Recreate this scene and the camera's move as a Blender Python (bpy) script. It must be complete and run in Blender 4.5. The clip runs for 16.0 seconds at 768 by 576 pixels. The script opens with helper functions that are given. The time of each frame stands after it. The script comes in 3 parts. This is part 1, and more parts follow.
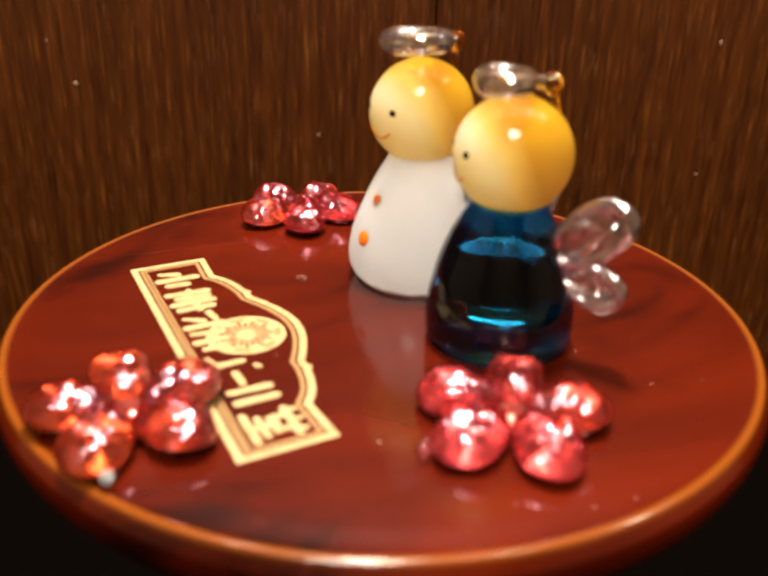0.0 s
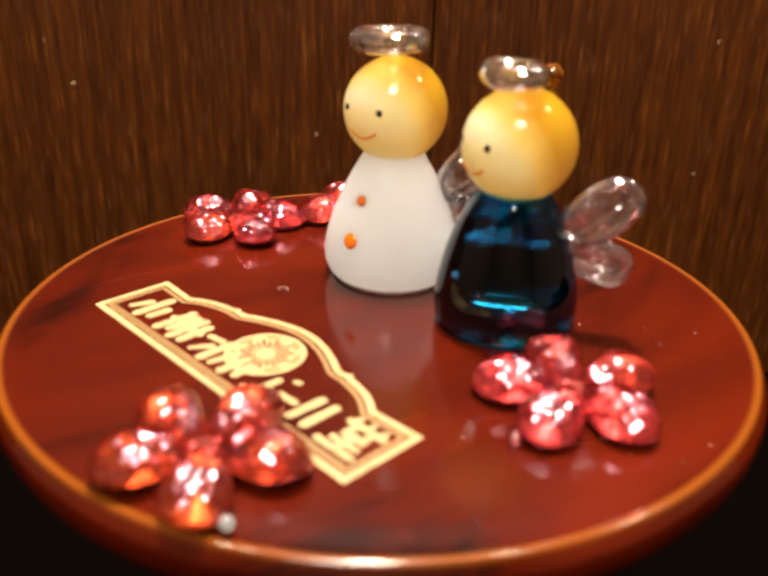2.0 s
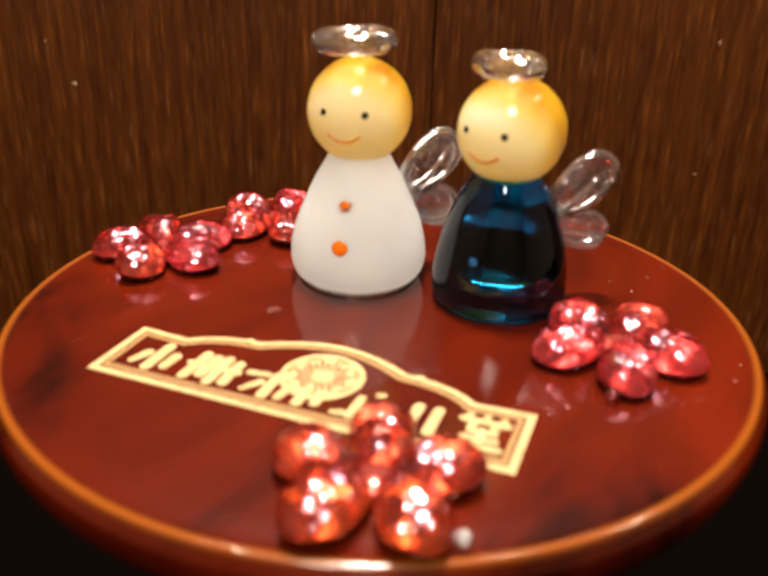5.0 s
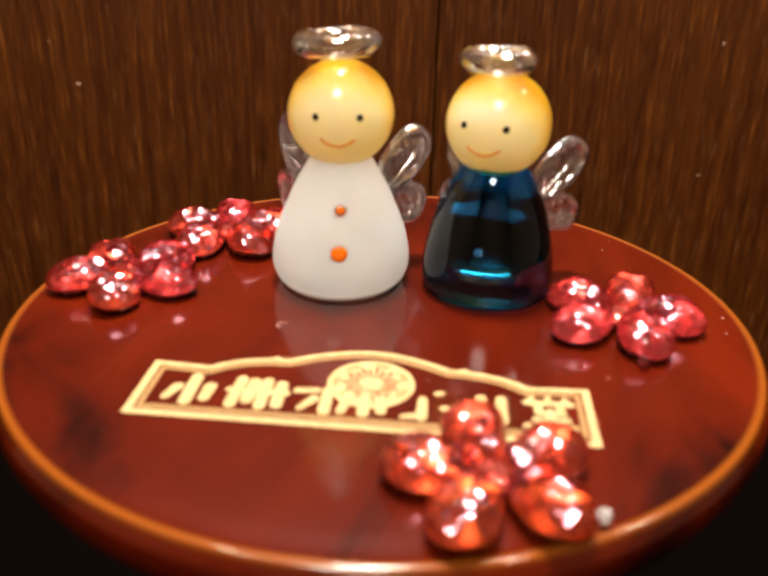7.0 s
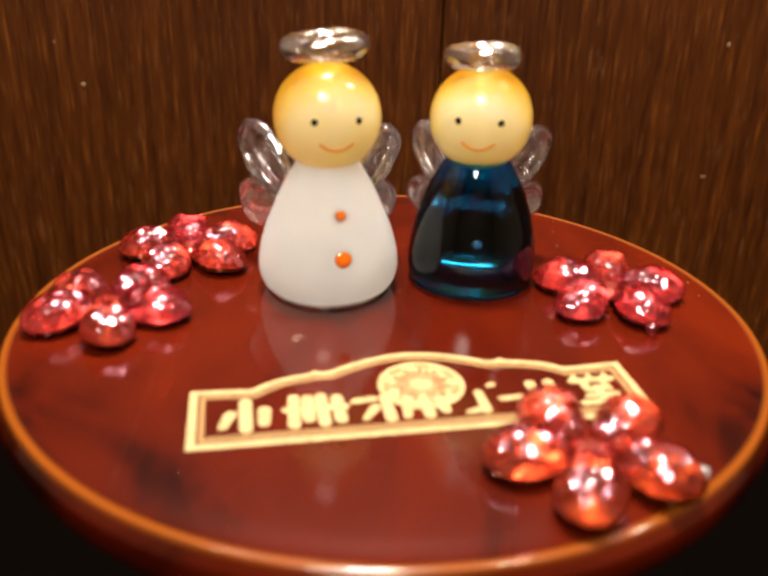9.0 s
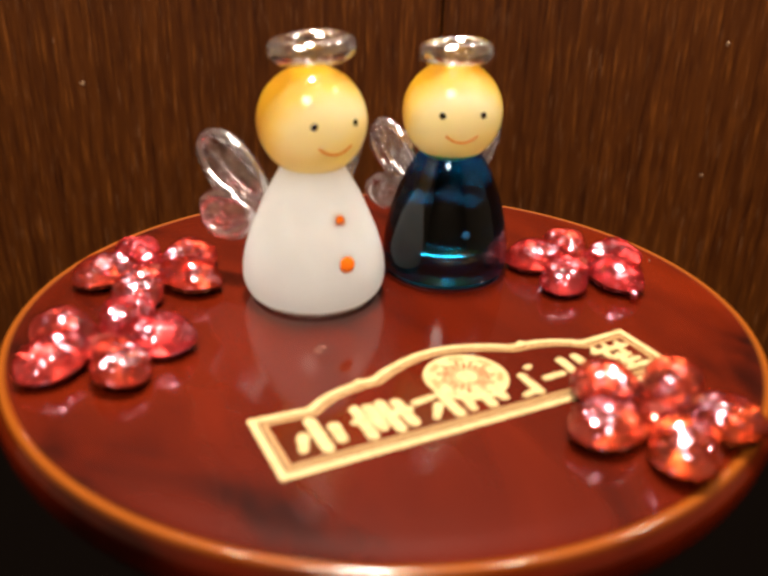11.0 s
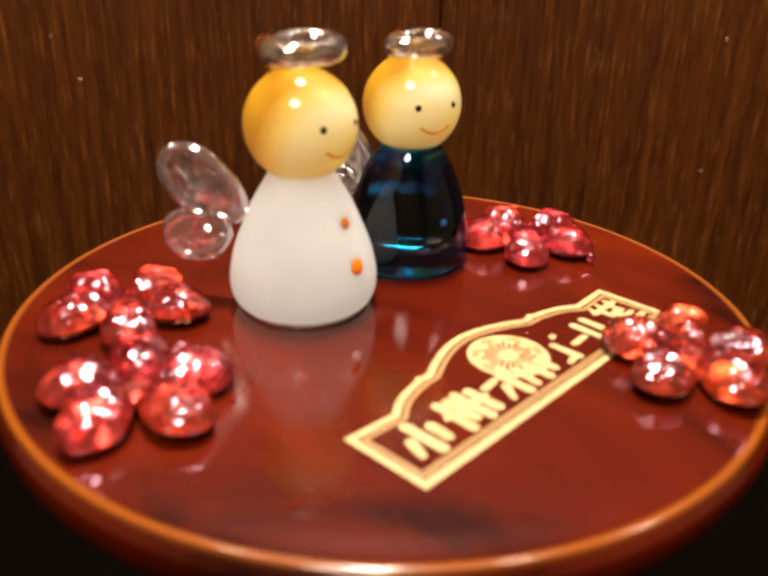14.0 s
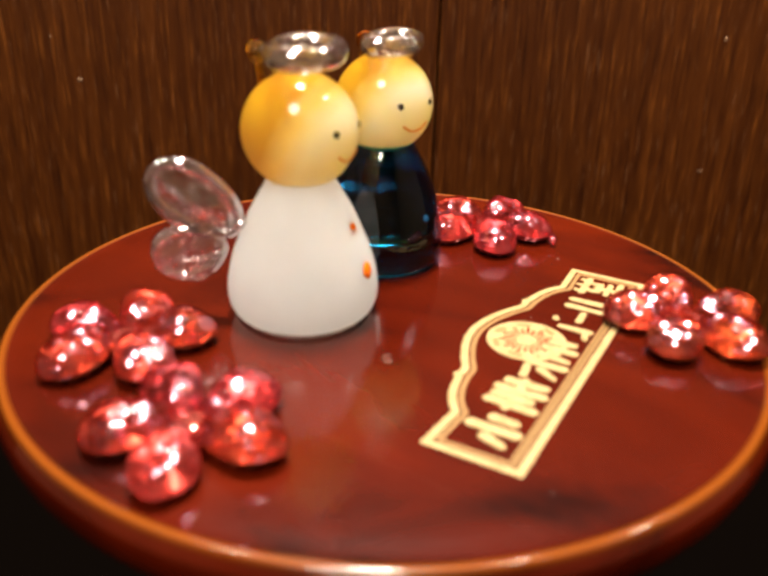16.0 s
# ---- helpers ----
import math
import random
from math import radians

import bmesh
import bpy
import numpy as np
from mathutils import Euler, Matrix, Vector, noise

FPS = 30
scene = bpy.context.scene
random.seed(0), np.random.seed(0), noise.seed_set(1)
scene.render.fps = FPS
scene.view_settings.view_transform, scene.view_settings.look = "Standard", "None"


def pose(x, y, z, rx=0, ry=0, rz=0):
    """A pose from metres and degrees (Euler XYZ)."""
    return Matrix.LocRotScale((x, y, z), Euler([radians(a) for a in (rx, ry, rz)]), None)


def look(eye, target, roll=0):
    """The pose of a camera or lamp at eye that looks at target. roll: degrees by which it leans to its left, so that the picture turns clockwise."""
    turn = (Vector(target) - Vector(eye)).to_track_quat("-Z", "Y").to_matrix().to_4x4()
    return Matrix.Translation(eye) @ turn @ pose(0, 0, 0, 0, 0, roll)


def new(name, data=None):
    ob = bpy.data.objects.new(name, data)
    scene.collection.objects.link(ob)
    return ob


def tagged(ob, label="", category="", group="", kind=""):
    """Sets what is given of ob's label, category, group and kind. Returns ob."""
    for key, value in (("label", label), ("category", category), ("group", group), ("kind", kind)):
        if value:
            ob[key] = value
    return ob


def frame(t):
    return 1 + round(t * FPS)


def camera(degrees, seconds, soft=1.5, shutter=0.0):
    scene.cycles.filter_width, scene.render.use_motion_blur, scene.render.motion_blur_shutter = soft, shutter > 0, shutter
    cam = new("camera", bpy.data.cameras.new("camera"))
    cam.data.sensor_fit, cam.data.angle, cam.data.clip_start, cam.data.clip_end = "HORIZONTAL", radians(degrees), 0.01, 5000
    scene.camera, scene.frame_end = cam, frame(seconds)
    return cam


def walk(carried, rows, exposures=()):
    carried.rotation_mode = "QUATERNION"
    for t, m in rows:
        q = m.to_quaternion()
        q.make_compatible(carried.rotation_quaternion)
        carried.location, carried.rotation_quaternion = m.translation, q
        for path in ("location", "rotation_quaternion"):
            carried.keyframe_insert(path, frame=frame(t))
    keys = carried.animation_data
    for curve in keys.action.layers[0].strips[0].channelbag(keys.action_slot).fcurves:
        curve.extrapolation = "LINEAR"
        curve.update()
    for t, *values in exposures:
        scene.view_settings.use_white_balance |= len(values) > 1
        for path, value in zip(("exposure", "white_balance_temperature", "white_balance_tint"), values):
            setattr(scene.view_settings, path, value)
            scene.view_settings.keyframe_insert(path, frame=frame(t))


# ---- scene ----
MM = 0.001
LENS = 50.77
cam = camera(LENS, 16.0, soft=2.4)
EYE = Vector((0.0, -0.09823, 0.04909))
PITCH, YAW, LEAN = 0.43993, -0.00642, 1.429
# the handheld sway: seconds and the swing to the side and up, in thousandths of a radian
SWAY = [(0, -3.0, -1.2), (0.5, -3.0, -1.8), (1, -3.0, -1.2), (1.5, -5.4, -1.8), (2, -5.4, -1.2), (2.5, -4.8, -3.0), (3, -5.4, -3.6), (3.5, -6.7, -3.0), (6, -1.8, 0.0), (6.5, -1.2, 0.0), (7, 0.0, 0.0), (7.5, 0.6, 1.8), (8, 2.4, 2.4), (8.5, 3.6, 0.6), (9, 5.4, 0.6), (11.5, 3.6, -1.8), (12, 2.4, -3.0), (12.5, 3.6, -1.8), (13, 2.4, -3.0), (13.5, 3.6, -4.8), (14, 2.4, -5.4), (14.5, 2.4, -4.8), (15, 0.0, -3.6), (15.5, 0.6, -3.6), (16, 1.8, -5.4)]


def aim(side, rise):
    """The camera's pose, swung a little from its rest."""
    yaw, pitch = YAW - side * 0.001, PITCH - rise * 0.001
    way = Vector((math.sin(yaw) * math.cos(pitch), math.cos(yaw) * math.cos(pitch), -math.sin(pitch)))
    return look(EYE, EYE + way, LEAN)


walk(cam, [(t, aim(a, b)) for t, a, b in SWAY])
cam.data.dof.use_dof = True
cam.data.dof.focus_distance = 0.148
cam.data.dof.aperture_fstop = 24.0

# the turning of the round box: seconds and degrees
TURN = [(0, -57.65), (0.5, -52.7), (1, -48.9), (1.5, -45.2), (2, -41.1), (2.5, -37.4), (3, -33.7), (3.5, -29.7), (6, -7.7), (6.5, -4.1), (7, 0.0), (7.5, 4.0), (8, 8.0), (8.5, 11.4), (9, 15.4), (11.5, 35.8), (12, 39.5), (12.5, 41.8), (13, 44.2), (13.5, 47.9), (14, 52.2), (14.5, 55.5), (15, 58.7), (15.5, 62.6), (16, 66.2)]

# ---- light ----
world = bpy.data.worlds.new("room_light")
scene.world = world
world.use_nodes = True
world.node_tree.nodes["Background"].inputs[0].default_value = (1.0, 0.8, 0.6, 1)
world.node_tree.nodes["Background"].inputs[1].default_value = 0.01


def downlight(name, place, target, watts, size):
    """A round warm area lamp."""
    data = bpy.data.lights.new(name, "AREA")
    data.shape, data.size, data.energy, data.color = "DISK", size, watts, (1.0, 0.90, 0.77)
    ob = new(name, data)
    ob.matrix_world = look(place, target)
    return ob


downlight("downlight", (-0.01, 0.105, 0.60), (0, 0.01, 0), 12.4, 0.075)
downlight("downlight", (0.40, 0.12, 0.54), (0, 0.0, 0), 1.5, 0.045)
# two weak spots added only for more glints on petals and glass
downlight("downlight", (-0.17, 0.10, 0.52), (0, 0.0, 0), 1.2, 0.02)
downlight("downlight", (0.16, 0.10, 0.52), (0, 0.0, 0), 1.2, 0.02)
# added soft fill behind the camera, brightens the fronts and the wall
downlight("fill_light", (-0.15, -0.85, 1.20), (0, 0.1, 0.05), 30.0, 0.45)


# ---- materials ----
def material(name):
    mat = bpy.data.materials.new(name)
    mat.use_nodes = True
    return mat, mat.node_tree.nodes, mat.node_tree.links, mat.node_tree.nodes["Principled BSDF"]


def plain(name, colour, rough=0.4, **more):
    mat, nodes, links, bsdf = material(name)
    bsdf.inputs["Base Color"].default_value = (*colour, 1)
    bsdf.inputs["Roughness"].default_value = rough
    for key, value in more.items():
        bsdf.inputs[key.replace("_", " ")].default_value = value
    return mat


def noise_node(nodes, links, scale, detail=4, stretch=(1, 1, 1), source="Object"):
    coord = nodes.new("ShaderNodeTexCoord")
    mapping = nodes.new("ShaderNodeMapping")
    mapping.inputs["Scale"].default_value = stretch
    tex = nodes.new("ShaderNodeTexNoise")
    tex.inputs["Scale"].default_value, tex.inputs["Detail"].default_value = scale, detail
    links.new(coord.outputs[source], mapping.inputs[0])
    links.new(mapping.outputs[0], tex.inputs["Vector"])
    return tex


def ramp(nodes, links, source, stops):
    node = nodes.new("ShaderNodeValToRGB")
    el = node.color_ramp.elements
    while len(el) < len(stops):
        el.new(0.5)
    for e, (at, colour) in zip(el, stops):
        e.position, e.color = at, (*colour, 1)
    links.new(source, node.inputs[0])
    return node


def bump(nodes, links, source, bsdf, strength, distance):
    node = nodes.new("ShaderNodeBump")
    node.inputs["Strength"].default_value, node.inputs["Distance"].default_value = strength, distance
    links.new(source, node.inputs["Height"])
    links.new(node.outputs[0], bsdf.inputs["Normal"])


def mix(nodes, links, factor, a, b, kind="MIX"):
    node = nodes.new("ShaderNodeMix")
    node.data_type, node.blend_type = "RGBA", kind
    for socket, value in ((node.inputs[0], factor), (node.inputs[6], a), (node.inputs[7], b)):
        if isinstance(value, (int, float)):
            socket.default_value = value
        elif isinstance(value, tuple):
            socket.default_value = (*value, 1)
        else:
            links.new(value, socket)
    return node.outputs[2]


def lacquer_material():
    """Red-brown lacquer over wood, thin and orange along the crest of the rim."""
    mat, nodes, links, bsdf = material("red_lacquer")
    cloud = noise_node(nodes, links, 34, 4, (1, 0.45, 1))
    cloud.inputs["Distortion"].default_value = 1.6
    base = ramp(nodes, links, cloud.outputs[0], [(0.32, (0.008, 0.0006, 0.0002)), (0.42, (0.038, 0.0025, 0.0003)), (0.68, (0.066, 0.0047, 0.0004))])
    coord = nodes.new("ShaderNodeTexCoord")
    flat = nodes.new("ShaderNodeVectorMath")
    flat.operation = "MULTIPLY"
    flat.inputs[1].default_value = (1, 1, 0)
    links.new(coord.outputs["Object"], flat.inputs[0])
    length = nodes.new("ShaderNodeVectorMath")
    length.operation = "LENGTH"
    links.new(flat.outputs[0], length.inputs[0])
    span = nodes.new("ShaderNodeMapRange")
    span.inputs[1].default_value, span.inputs[2].default_value = 47.0 * MM, 48.6 * MM
    links.new(length.outputs["Value"], span.inputs[0])
    edge = ramp(nodes, links, span.outputs[0], [(0.05, (0, 0, 0)), (0.42, (1, 1, 1)), (0.62, (1, 1, 1)), (0.98, (0.10, 0.10, 0.10))])
    split = nodes.new("ShaderNodeSeparateXYZ")
    links.new(coord.outputs["Object"], split.inputs[0])
    crest = nodes.new("ShaderNodeMapRange")
    crest.inputs[1].default_value, crest.inputs[2].default_value = -0.9 * MM, -0.1 * MM
    links.new(split.outputs[2], crest.inputs[0])
    worn = nodes.new("ShaderNodeMath")
    worn.operation = "MULTIPLY"
    links.new(edge.outputs[0], worn.inputs[0])
    links.new(crest.outputs[0], worn.inputs[1])
    colour = mix(nodes, links, worn.outputs[0], base.outputs[0], (0.135, 0.033, 0.003))
    links.new(colour, bsdf.inputs["Base Color"])
    smear = noise_node(nodes, links, 90, 6, (1, 0.2, 1))
    rough = nodes.new("ShaderNodeMapRange")
    rough.inputs[3].default_value, rough.inputs[4].default_value = 0.08, 0.17
    links.new(smear.outputs[0], rough.inputs[0])
    links.new(rough.outputs[0], bsdf.inputs["Roughness"])
    bsdf.inputs["Specular IOR Level"].default_value = 0.40
    bsdf.inputs["Coat Weight"].default_value = 0.06
    bsdf.inputs["Coat Roughness"].default_value = 0.38
    fine = noise_node(nodes, links, 160, 3)
    bump(nodes, links, fine.outputs[0], bsdf, 0.15, 0.0002)
    return mat


def wood_material(name, dark, light, scale=1.0):
    """Dark stained wood with fine upright pores and streaks."""
    mat, nodes, links, bsdf = material(name)
    broad = noise_node(nodes, links, 30 * scale, 4, (1, 1, 0.10))
    streak = noise_node(nodes, links, 420 * scale, 5, (1, 1, 0.022))
    pores = noise_node(nodes, links, 1150 * scale, 3, (1, 1, 0.055))
    a = ramp(nodes, links, streak.outputs[0], [(0.24, dark), (0.78, light)])
    b = ramp(nodes, links, broad.outputs[0], [(0.3, (0.74, 0.70, 0.62)), (0.72, (1.15, 1.12, 1.05))])
    first = mix(nodes, links, 1.0, a.outputs[0], b.outputs[0], "MULTIPLY")
    c = ramp(nodes, links, pores.outputs[0], [(0.34, (0.58, 0.54, 0.50)), (0.46, (1, 1, 1)), (0.56, (1, 1, 1)), (0.70, (2.3, 2.7, 3.6))])
    colour = mix(nodes, links, 1.0, first, c.outputs[0], "MULTIPLY")
    dashes = noise_node(nodes, links, 1500 * scale, 2, (1, 1, 0.055))
    pale = ramp(nodes, links, dashes.outputs[0], [(0.62, (0, 0, 0)), (0.76, (1, 1, 1))])
    colour = mix(nodes, links, pale.outputs[0], colour, (0.15, 0.062, 0.024))
    links.new(colour, bsdf.inputs["Base Color"])
    bsdf.inputs["Roughness"].default_value = 0.42
    bsdf.inputs["Specular IOR Level"].default_value = 0.18
    bump(nodes, links, pores.outputs[0], bsdf, 0.6, 0.0006)
    return mat


def head_material():
    """Milky glass, cream towards the face and amber towards the back of the head."""
    mat, nodes, links, bsdf = material("amber_milk_glass")
    attr = nodes.new("ShaderNodeAttribute")
    attr.attribute_name = "amber"
    cloud = noise_node(nodes, links, 260, 3)
    wobble = nodes.new("ShaderNodeMath")
    wobble.operation = "MULTIPLY_ADD"
    wobble.inputs[1].default_value = 0.16
    links.new(cloud.outputs[0], wobble.inputs[0])
    links.new(attr.outputs["Fac"], wobble.inputs[2])
    col = ramp(nodes, links, wobble.outputs[0], [(0.28, (0.88, 0.78, 0.51)), (0.44, (0.80, 0.58, 0.18)), (0.62, (0.50, 0.26, 0.006))])
    links.new(col.outputs[0], bsdf.inputs["Base Color"])
    bsdf.inputs["Roughness"].default_value = 0.12
    bsdf.inputs["Subsurface Weight"].default_value = 1.0
    bsdf.inputs["Subsurface Radius"].default_value = (1.0, 0.85, 0.45)
    bsdf.inputs["Subsurface Scale"].default_value = 0.02
    lighter = mix(nodes, links, 0.30, col.outputs[0], (1.0, 0.94, 0.62))
    let_through(mat, lighter, 0.50)
    return mat


def milk_material():
    mat, nodes, links, bsdf = material("white_milk_glass")
    cloud = noise_node(nodes, links, 160, 4)
    col = ramp(nodes, links, cloud.outputs[0], [(0.3, (0.60, 0.62, 0.62)), (0.7, (0.71, 0.72, 0.72))])
    links.new(col.outputs[0], bsdf.inputs["Base Color"])
    bsdf.inputs["Roughness"].default_value = 0.14
    bsdf.inputs["Subsurface Weight"].default_value = 1.0
    bsdf.inputs["Subsurface Radius"].default_value = (1.0, 0.8, 0.65)
    bsdf.inputs["Subsurface Scale"].default_value = 0.02
    lighter = mix(nodes, links, 0.85, col.outputs[0], (0.97, 0.97, 0.95))
    let_through(mat, lighter, 0.62)
    return mat


def let_through(mat, source, share):
    """Thin-walled milk glass: a share of the light diffuses through the shell."""
    nodes, links = mat.node_tree.nodes, mat.node_tree.links
    shell = nodes.new("ShaderNodeBsdfTranslucent")
    links.new(source, shell.inputs[0])
    blend = nodes.new("ShaderNodeMixShader")
    blend.inputs[0].default_value = share
    links.new(nodes["Principled BSDF"].outputs[0], blend.inputs[1])
    links.new(shell.outputs[0], blend.inputs[2])
    links.new(blend.outputs[0], nodes["Material Output"].inputs[0])


def glass(name, colour, rough=0.02, ior=1.5):
    return plain(name, colour, rough, Transmission_Weight=1.0, IOR=ior)


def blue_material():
    """Deep blue clear glass, with refracted light painted in as teal at neck and base."""
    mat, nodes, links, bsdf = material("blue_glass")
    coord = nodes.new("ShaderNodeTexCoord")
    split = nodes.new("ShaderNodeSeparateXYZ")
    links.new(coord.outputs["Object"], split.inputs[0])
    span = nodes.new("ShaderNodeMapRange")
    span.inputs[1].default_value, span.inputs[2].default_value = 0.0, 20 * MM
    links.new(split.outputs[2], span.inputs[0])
    # The teal ends of the ramp paint the glow of the collar and base.
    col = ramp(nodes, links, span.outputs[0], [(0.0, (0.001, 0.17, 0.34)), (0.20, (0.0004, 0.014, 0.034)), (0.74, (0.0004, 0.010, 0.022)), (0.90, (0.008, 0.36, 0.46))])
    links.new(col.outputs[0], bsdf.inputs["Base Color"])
    bsdf.inputs["Roughness"].default_value = 0.05
    bsdf.inputs["Transmission Weight"].default_value = 1.0
    bsdf.inputs["IOR"].default_value = 1.52
    waves = noise_node(nodes, links, 260, 3, (1, 1, 0.5))
    bump(nodes, links, waves.outputs[0], bsdf, 0.08, 0.0012)
    return clear_mix(mat, (0.002, 0.17, 0.30), 0.10)


def clear_mix(mat, tint, share):
    """Lets a share of the light pass straight through thin moulded glass or acrylic."""
    nodes, links = mat.node_tree.nodes, mat.node_tree.links
    thin = nodes.new("ShaderNodeBsdfTransparent")
    thin.inputs[0].default_value = (*tint, 1)
    blend = nodes.new("ShaderNodeMixShader")
    blend.inputs[0].default_value = share
    links.new(nodes["Principled BSDF"].outputs[0], blend.inputs[1])
    links.new(thin.outputs[0], blend.inputs[2])
    links.new(blend.outputs[0], nodes["Material Output"].inputs[0])
    return mat


def skin(mat, height, colour, rough, share, strength, depth):
    """A thin shiny skin with a relief of its own, over the rest of a material."""
    nodes, links = mat.node_tree.nodes, mat.node_tree.links
    shine = nodes.new("ShaderNodeBsdfGlossy")
    shine.inputs["Color"].default_value = (*colour, 1)
    shine.inputs["Roughness"].default_value = rough
    relief = nodes.new("ShaderNodeBump")
    relief.inputs["Strength"].default_value, relief.inputs["Distance"].default_value = strength, depth
    links.new(height, relief.inputs["Height"])
    links.new(relief.outputs[0], shine.inputs["Normal"])
    out = nodes["Material Output"].inputs[0]
    under = out.links[0].from_socket
    blend = nodes.new("ShaderNodeMixShader")
    blend.inputs[0].default_value = share
    links.new(under, blend.inputs[1])
    links.new(shine.outputs[0], blend.inputs[2])
    links.new(blend.outputs[0], out)
    return mat


def acrylic_material(name, warm, cool):
    """Clear acrylic, its pieces between a warm and a cool tint, with a pink iridescent skin."""
    mat = plain(name, warm, 0.04, Transmission_Weight=1.0, IOR=1.5, Specular_IOR_Level=0.9, Coat_Weight=0.35, Coat_Roughness=0.12)
    nodes, links = mat.node_tree.nodes, mat.node_tree.links
    bsdf = nodes["Principled BSDF"]
    bsdf.inputs["Specular Tint"].default_value = (1.0, 0.55, 0.72, 1)
    bsdf.inputs["Coat Tint"].default_value = (1.0, 0.80, 0.86, 1)
    info = nodes.new("ShaderNodeObjectInfo")
    col = ramp(nodes, links, info.outputs["Random"], [(0.1, warm), (0.8, cool)])
    links.new(col.outputs[0], bsdf.inputs["Base Color"])
    lumps = noise_node(nodes, links, 420, 2)
    bump(nodes, links, lumps.outputs[0], bsdf, 0.35, 0.0007)
    clear_mix(mat, (1.0, 0.50, 0.44), 0.45)
    cells = nodes.new("ShaderNodeTexVoronoi")
    cells.inputs["Scale"].default_value = 640
    coord = nodes.new("ShaderNodeTexCoord")
    links.new(coord.outputs["Object"], cells.inputs["Vector"])
    return skin(mat, cells.outputs["Distance"], (1.0, 0.54, 0.70), 0.12, 0.19, 1.0, 0.0006)


def foil_material(name, warm, cool):
    """The mirrored, gem-cut back of an acrylic petal."""
    mat = plain(name, warm, 0.24, Metallic=0.9)
    nodes, links = mat.node_tree.nodes, mat.node_tree.links
    info = nodes.new("ShaderNodeObjectInfo")
    col = ramp(nodes, links, info.outputs["Random"], [(0.1, warm), (0.8, cool)])
    links.new(col.outputs[0], nodes["Principled BSDF"].inputs["Base Color"])
    return mat


def pane_material():
    """Thin clear glass drawn out into ripples."""
    mat = plain("thin_clear_glass", (0.99, 0.97, 0.975), 0.05, Transmission_Weight=0.98, IOR=1.55, Metallic=0.20, Coat_Weight=0.6, Coat_Roughness=0.04)
    nodes, links = mat.node_tree.nodes, mat.node_tree.links
    ripple = noise_node(nodes, links, 260, 2, (1, 1, 0.6))
    bump(nodes, links, ripple.outputs[0], nodes["Principled BSDF"], 0.9, 0.0022)
    clear_mix(mat, (0.98, 0.97, 0.97), 0.58)
    folds = noise_node(nodes, links, 330, 1, (1, 1, 0.45))
    return skin(mat, folds.outputs[0], (1.0, 0.98, 0.97), 0.10, 0.17, 1.0, 0.003)


def print_material():
    mat, nodes, links, bsdf = material("cream_print")
    cloud = noise_node(nodes, links, 900, 3)
    col = ramp(nodes, links, cloud.outputs[0], [(0.3, (0.25, 0.175, 0.07)), (0.6, (0.34, 0.25, 0.115))])
    links.new(col.outputs[0], bsdf.inputs["Base Color"])
    bsdf.inputs["Roughness"].default_value = 0.4
    return mat


LACQUER = lacquer_material()
WALL_WOOD = wood_material("dark_wood_panel", (0.030, 0.0064, 0.0006), (0.085, 0.0225, 0.0026))
# darker than real wood: the shade below the box is put into this colour
NEAR_BLACK = plain("matte_near_black", (0.0012, 0.0008, 0.0006), 1.0, Specular_IOR_Level=0.0)
PLASTER = plain("dark_warm_plaster", (0.16, 0.11, 0.07), 0.8)
HEAD = head_material()
MILK = milk_material()
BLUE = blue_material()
CLEAR = clear_mix(plain("clear_glass", (0.99, 0.97, 0.975), 0.03, Transmission_Weight=0.985, IOR=1.62, Metallic=0.45, Coat_Weight=0.6, Coat_Roughness=0.03), (0.98, 0.97, 0.97), 0.16)
PANE = pane_material()
BLUE_BUTTON = plain("blue_bead", (0.04, 0.24, 0.55), 0.06, Transmission_Weight=0.7)
# added disc that throws light back up through the blue glass
BASE_REFLECTOR = plain("added_teal_reflector", (0.02, 0.34, 0.52), 0.55, Metallic=0.3)
AMBER = glass("amber_glass", (0.95, 0.55, 0.10), 0.04)
PINK = acrylic_material("pink_acrylic", (1.0, 0.47, 0.36), (1.0, 0.45, 0.48))
PINK_FOIL = foil_material("pink_foil", (0.42, 0.14, 0.07), (0.42, 0.105, 0.115))
AMBER_PINK = acrylic_material("orange_acrylic", (1.0, 0.50, 0.31), (1.0, 0.45, 0.42))
AMBER_FOIL = foil_material("orange_foil", (0.33, 0.115, 0.035), (0.33, 0.095, 0.06))
HUB = plain("pink_bead", (0.34, 0.06, 0.045), 0.12, Metallic=0.7)
BLACK = plain("black_enamel", (0.02, 0.012, 0.008), 0.12)
ORANGE = plain("orange_enamel", (0.72, 0.14, 0.006), 0.10)
MOUTH = plain("orange_brown_enamel", (0.70, 0.24, 0.012), 0.3)
SILVER = plain("pale_resin", (0.62, 0.64, 0.62), 0.12, Transmission_Weight=0.8)
PRINT = print_material()
PRINT_DIM = plain("tan_print", (0.20, 0.11, 0.035), 0.45)
CHIP = plain("bare_wood_chip", (0.22, 0.12, 0.06), 0.8)
SCRATCH = plain("pale_scratch", (0.17, 0.045, 0.02), 0.5)
DUST = plain("pale_dust", (0.6, 0.5, 0.42), 0.8)


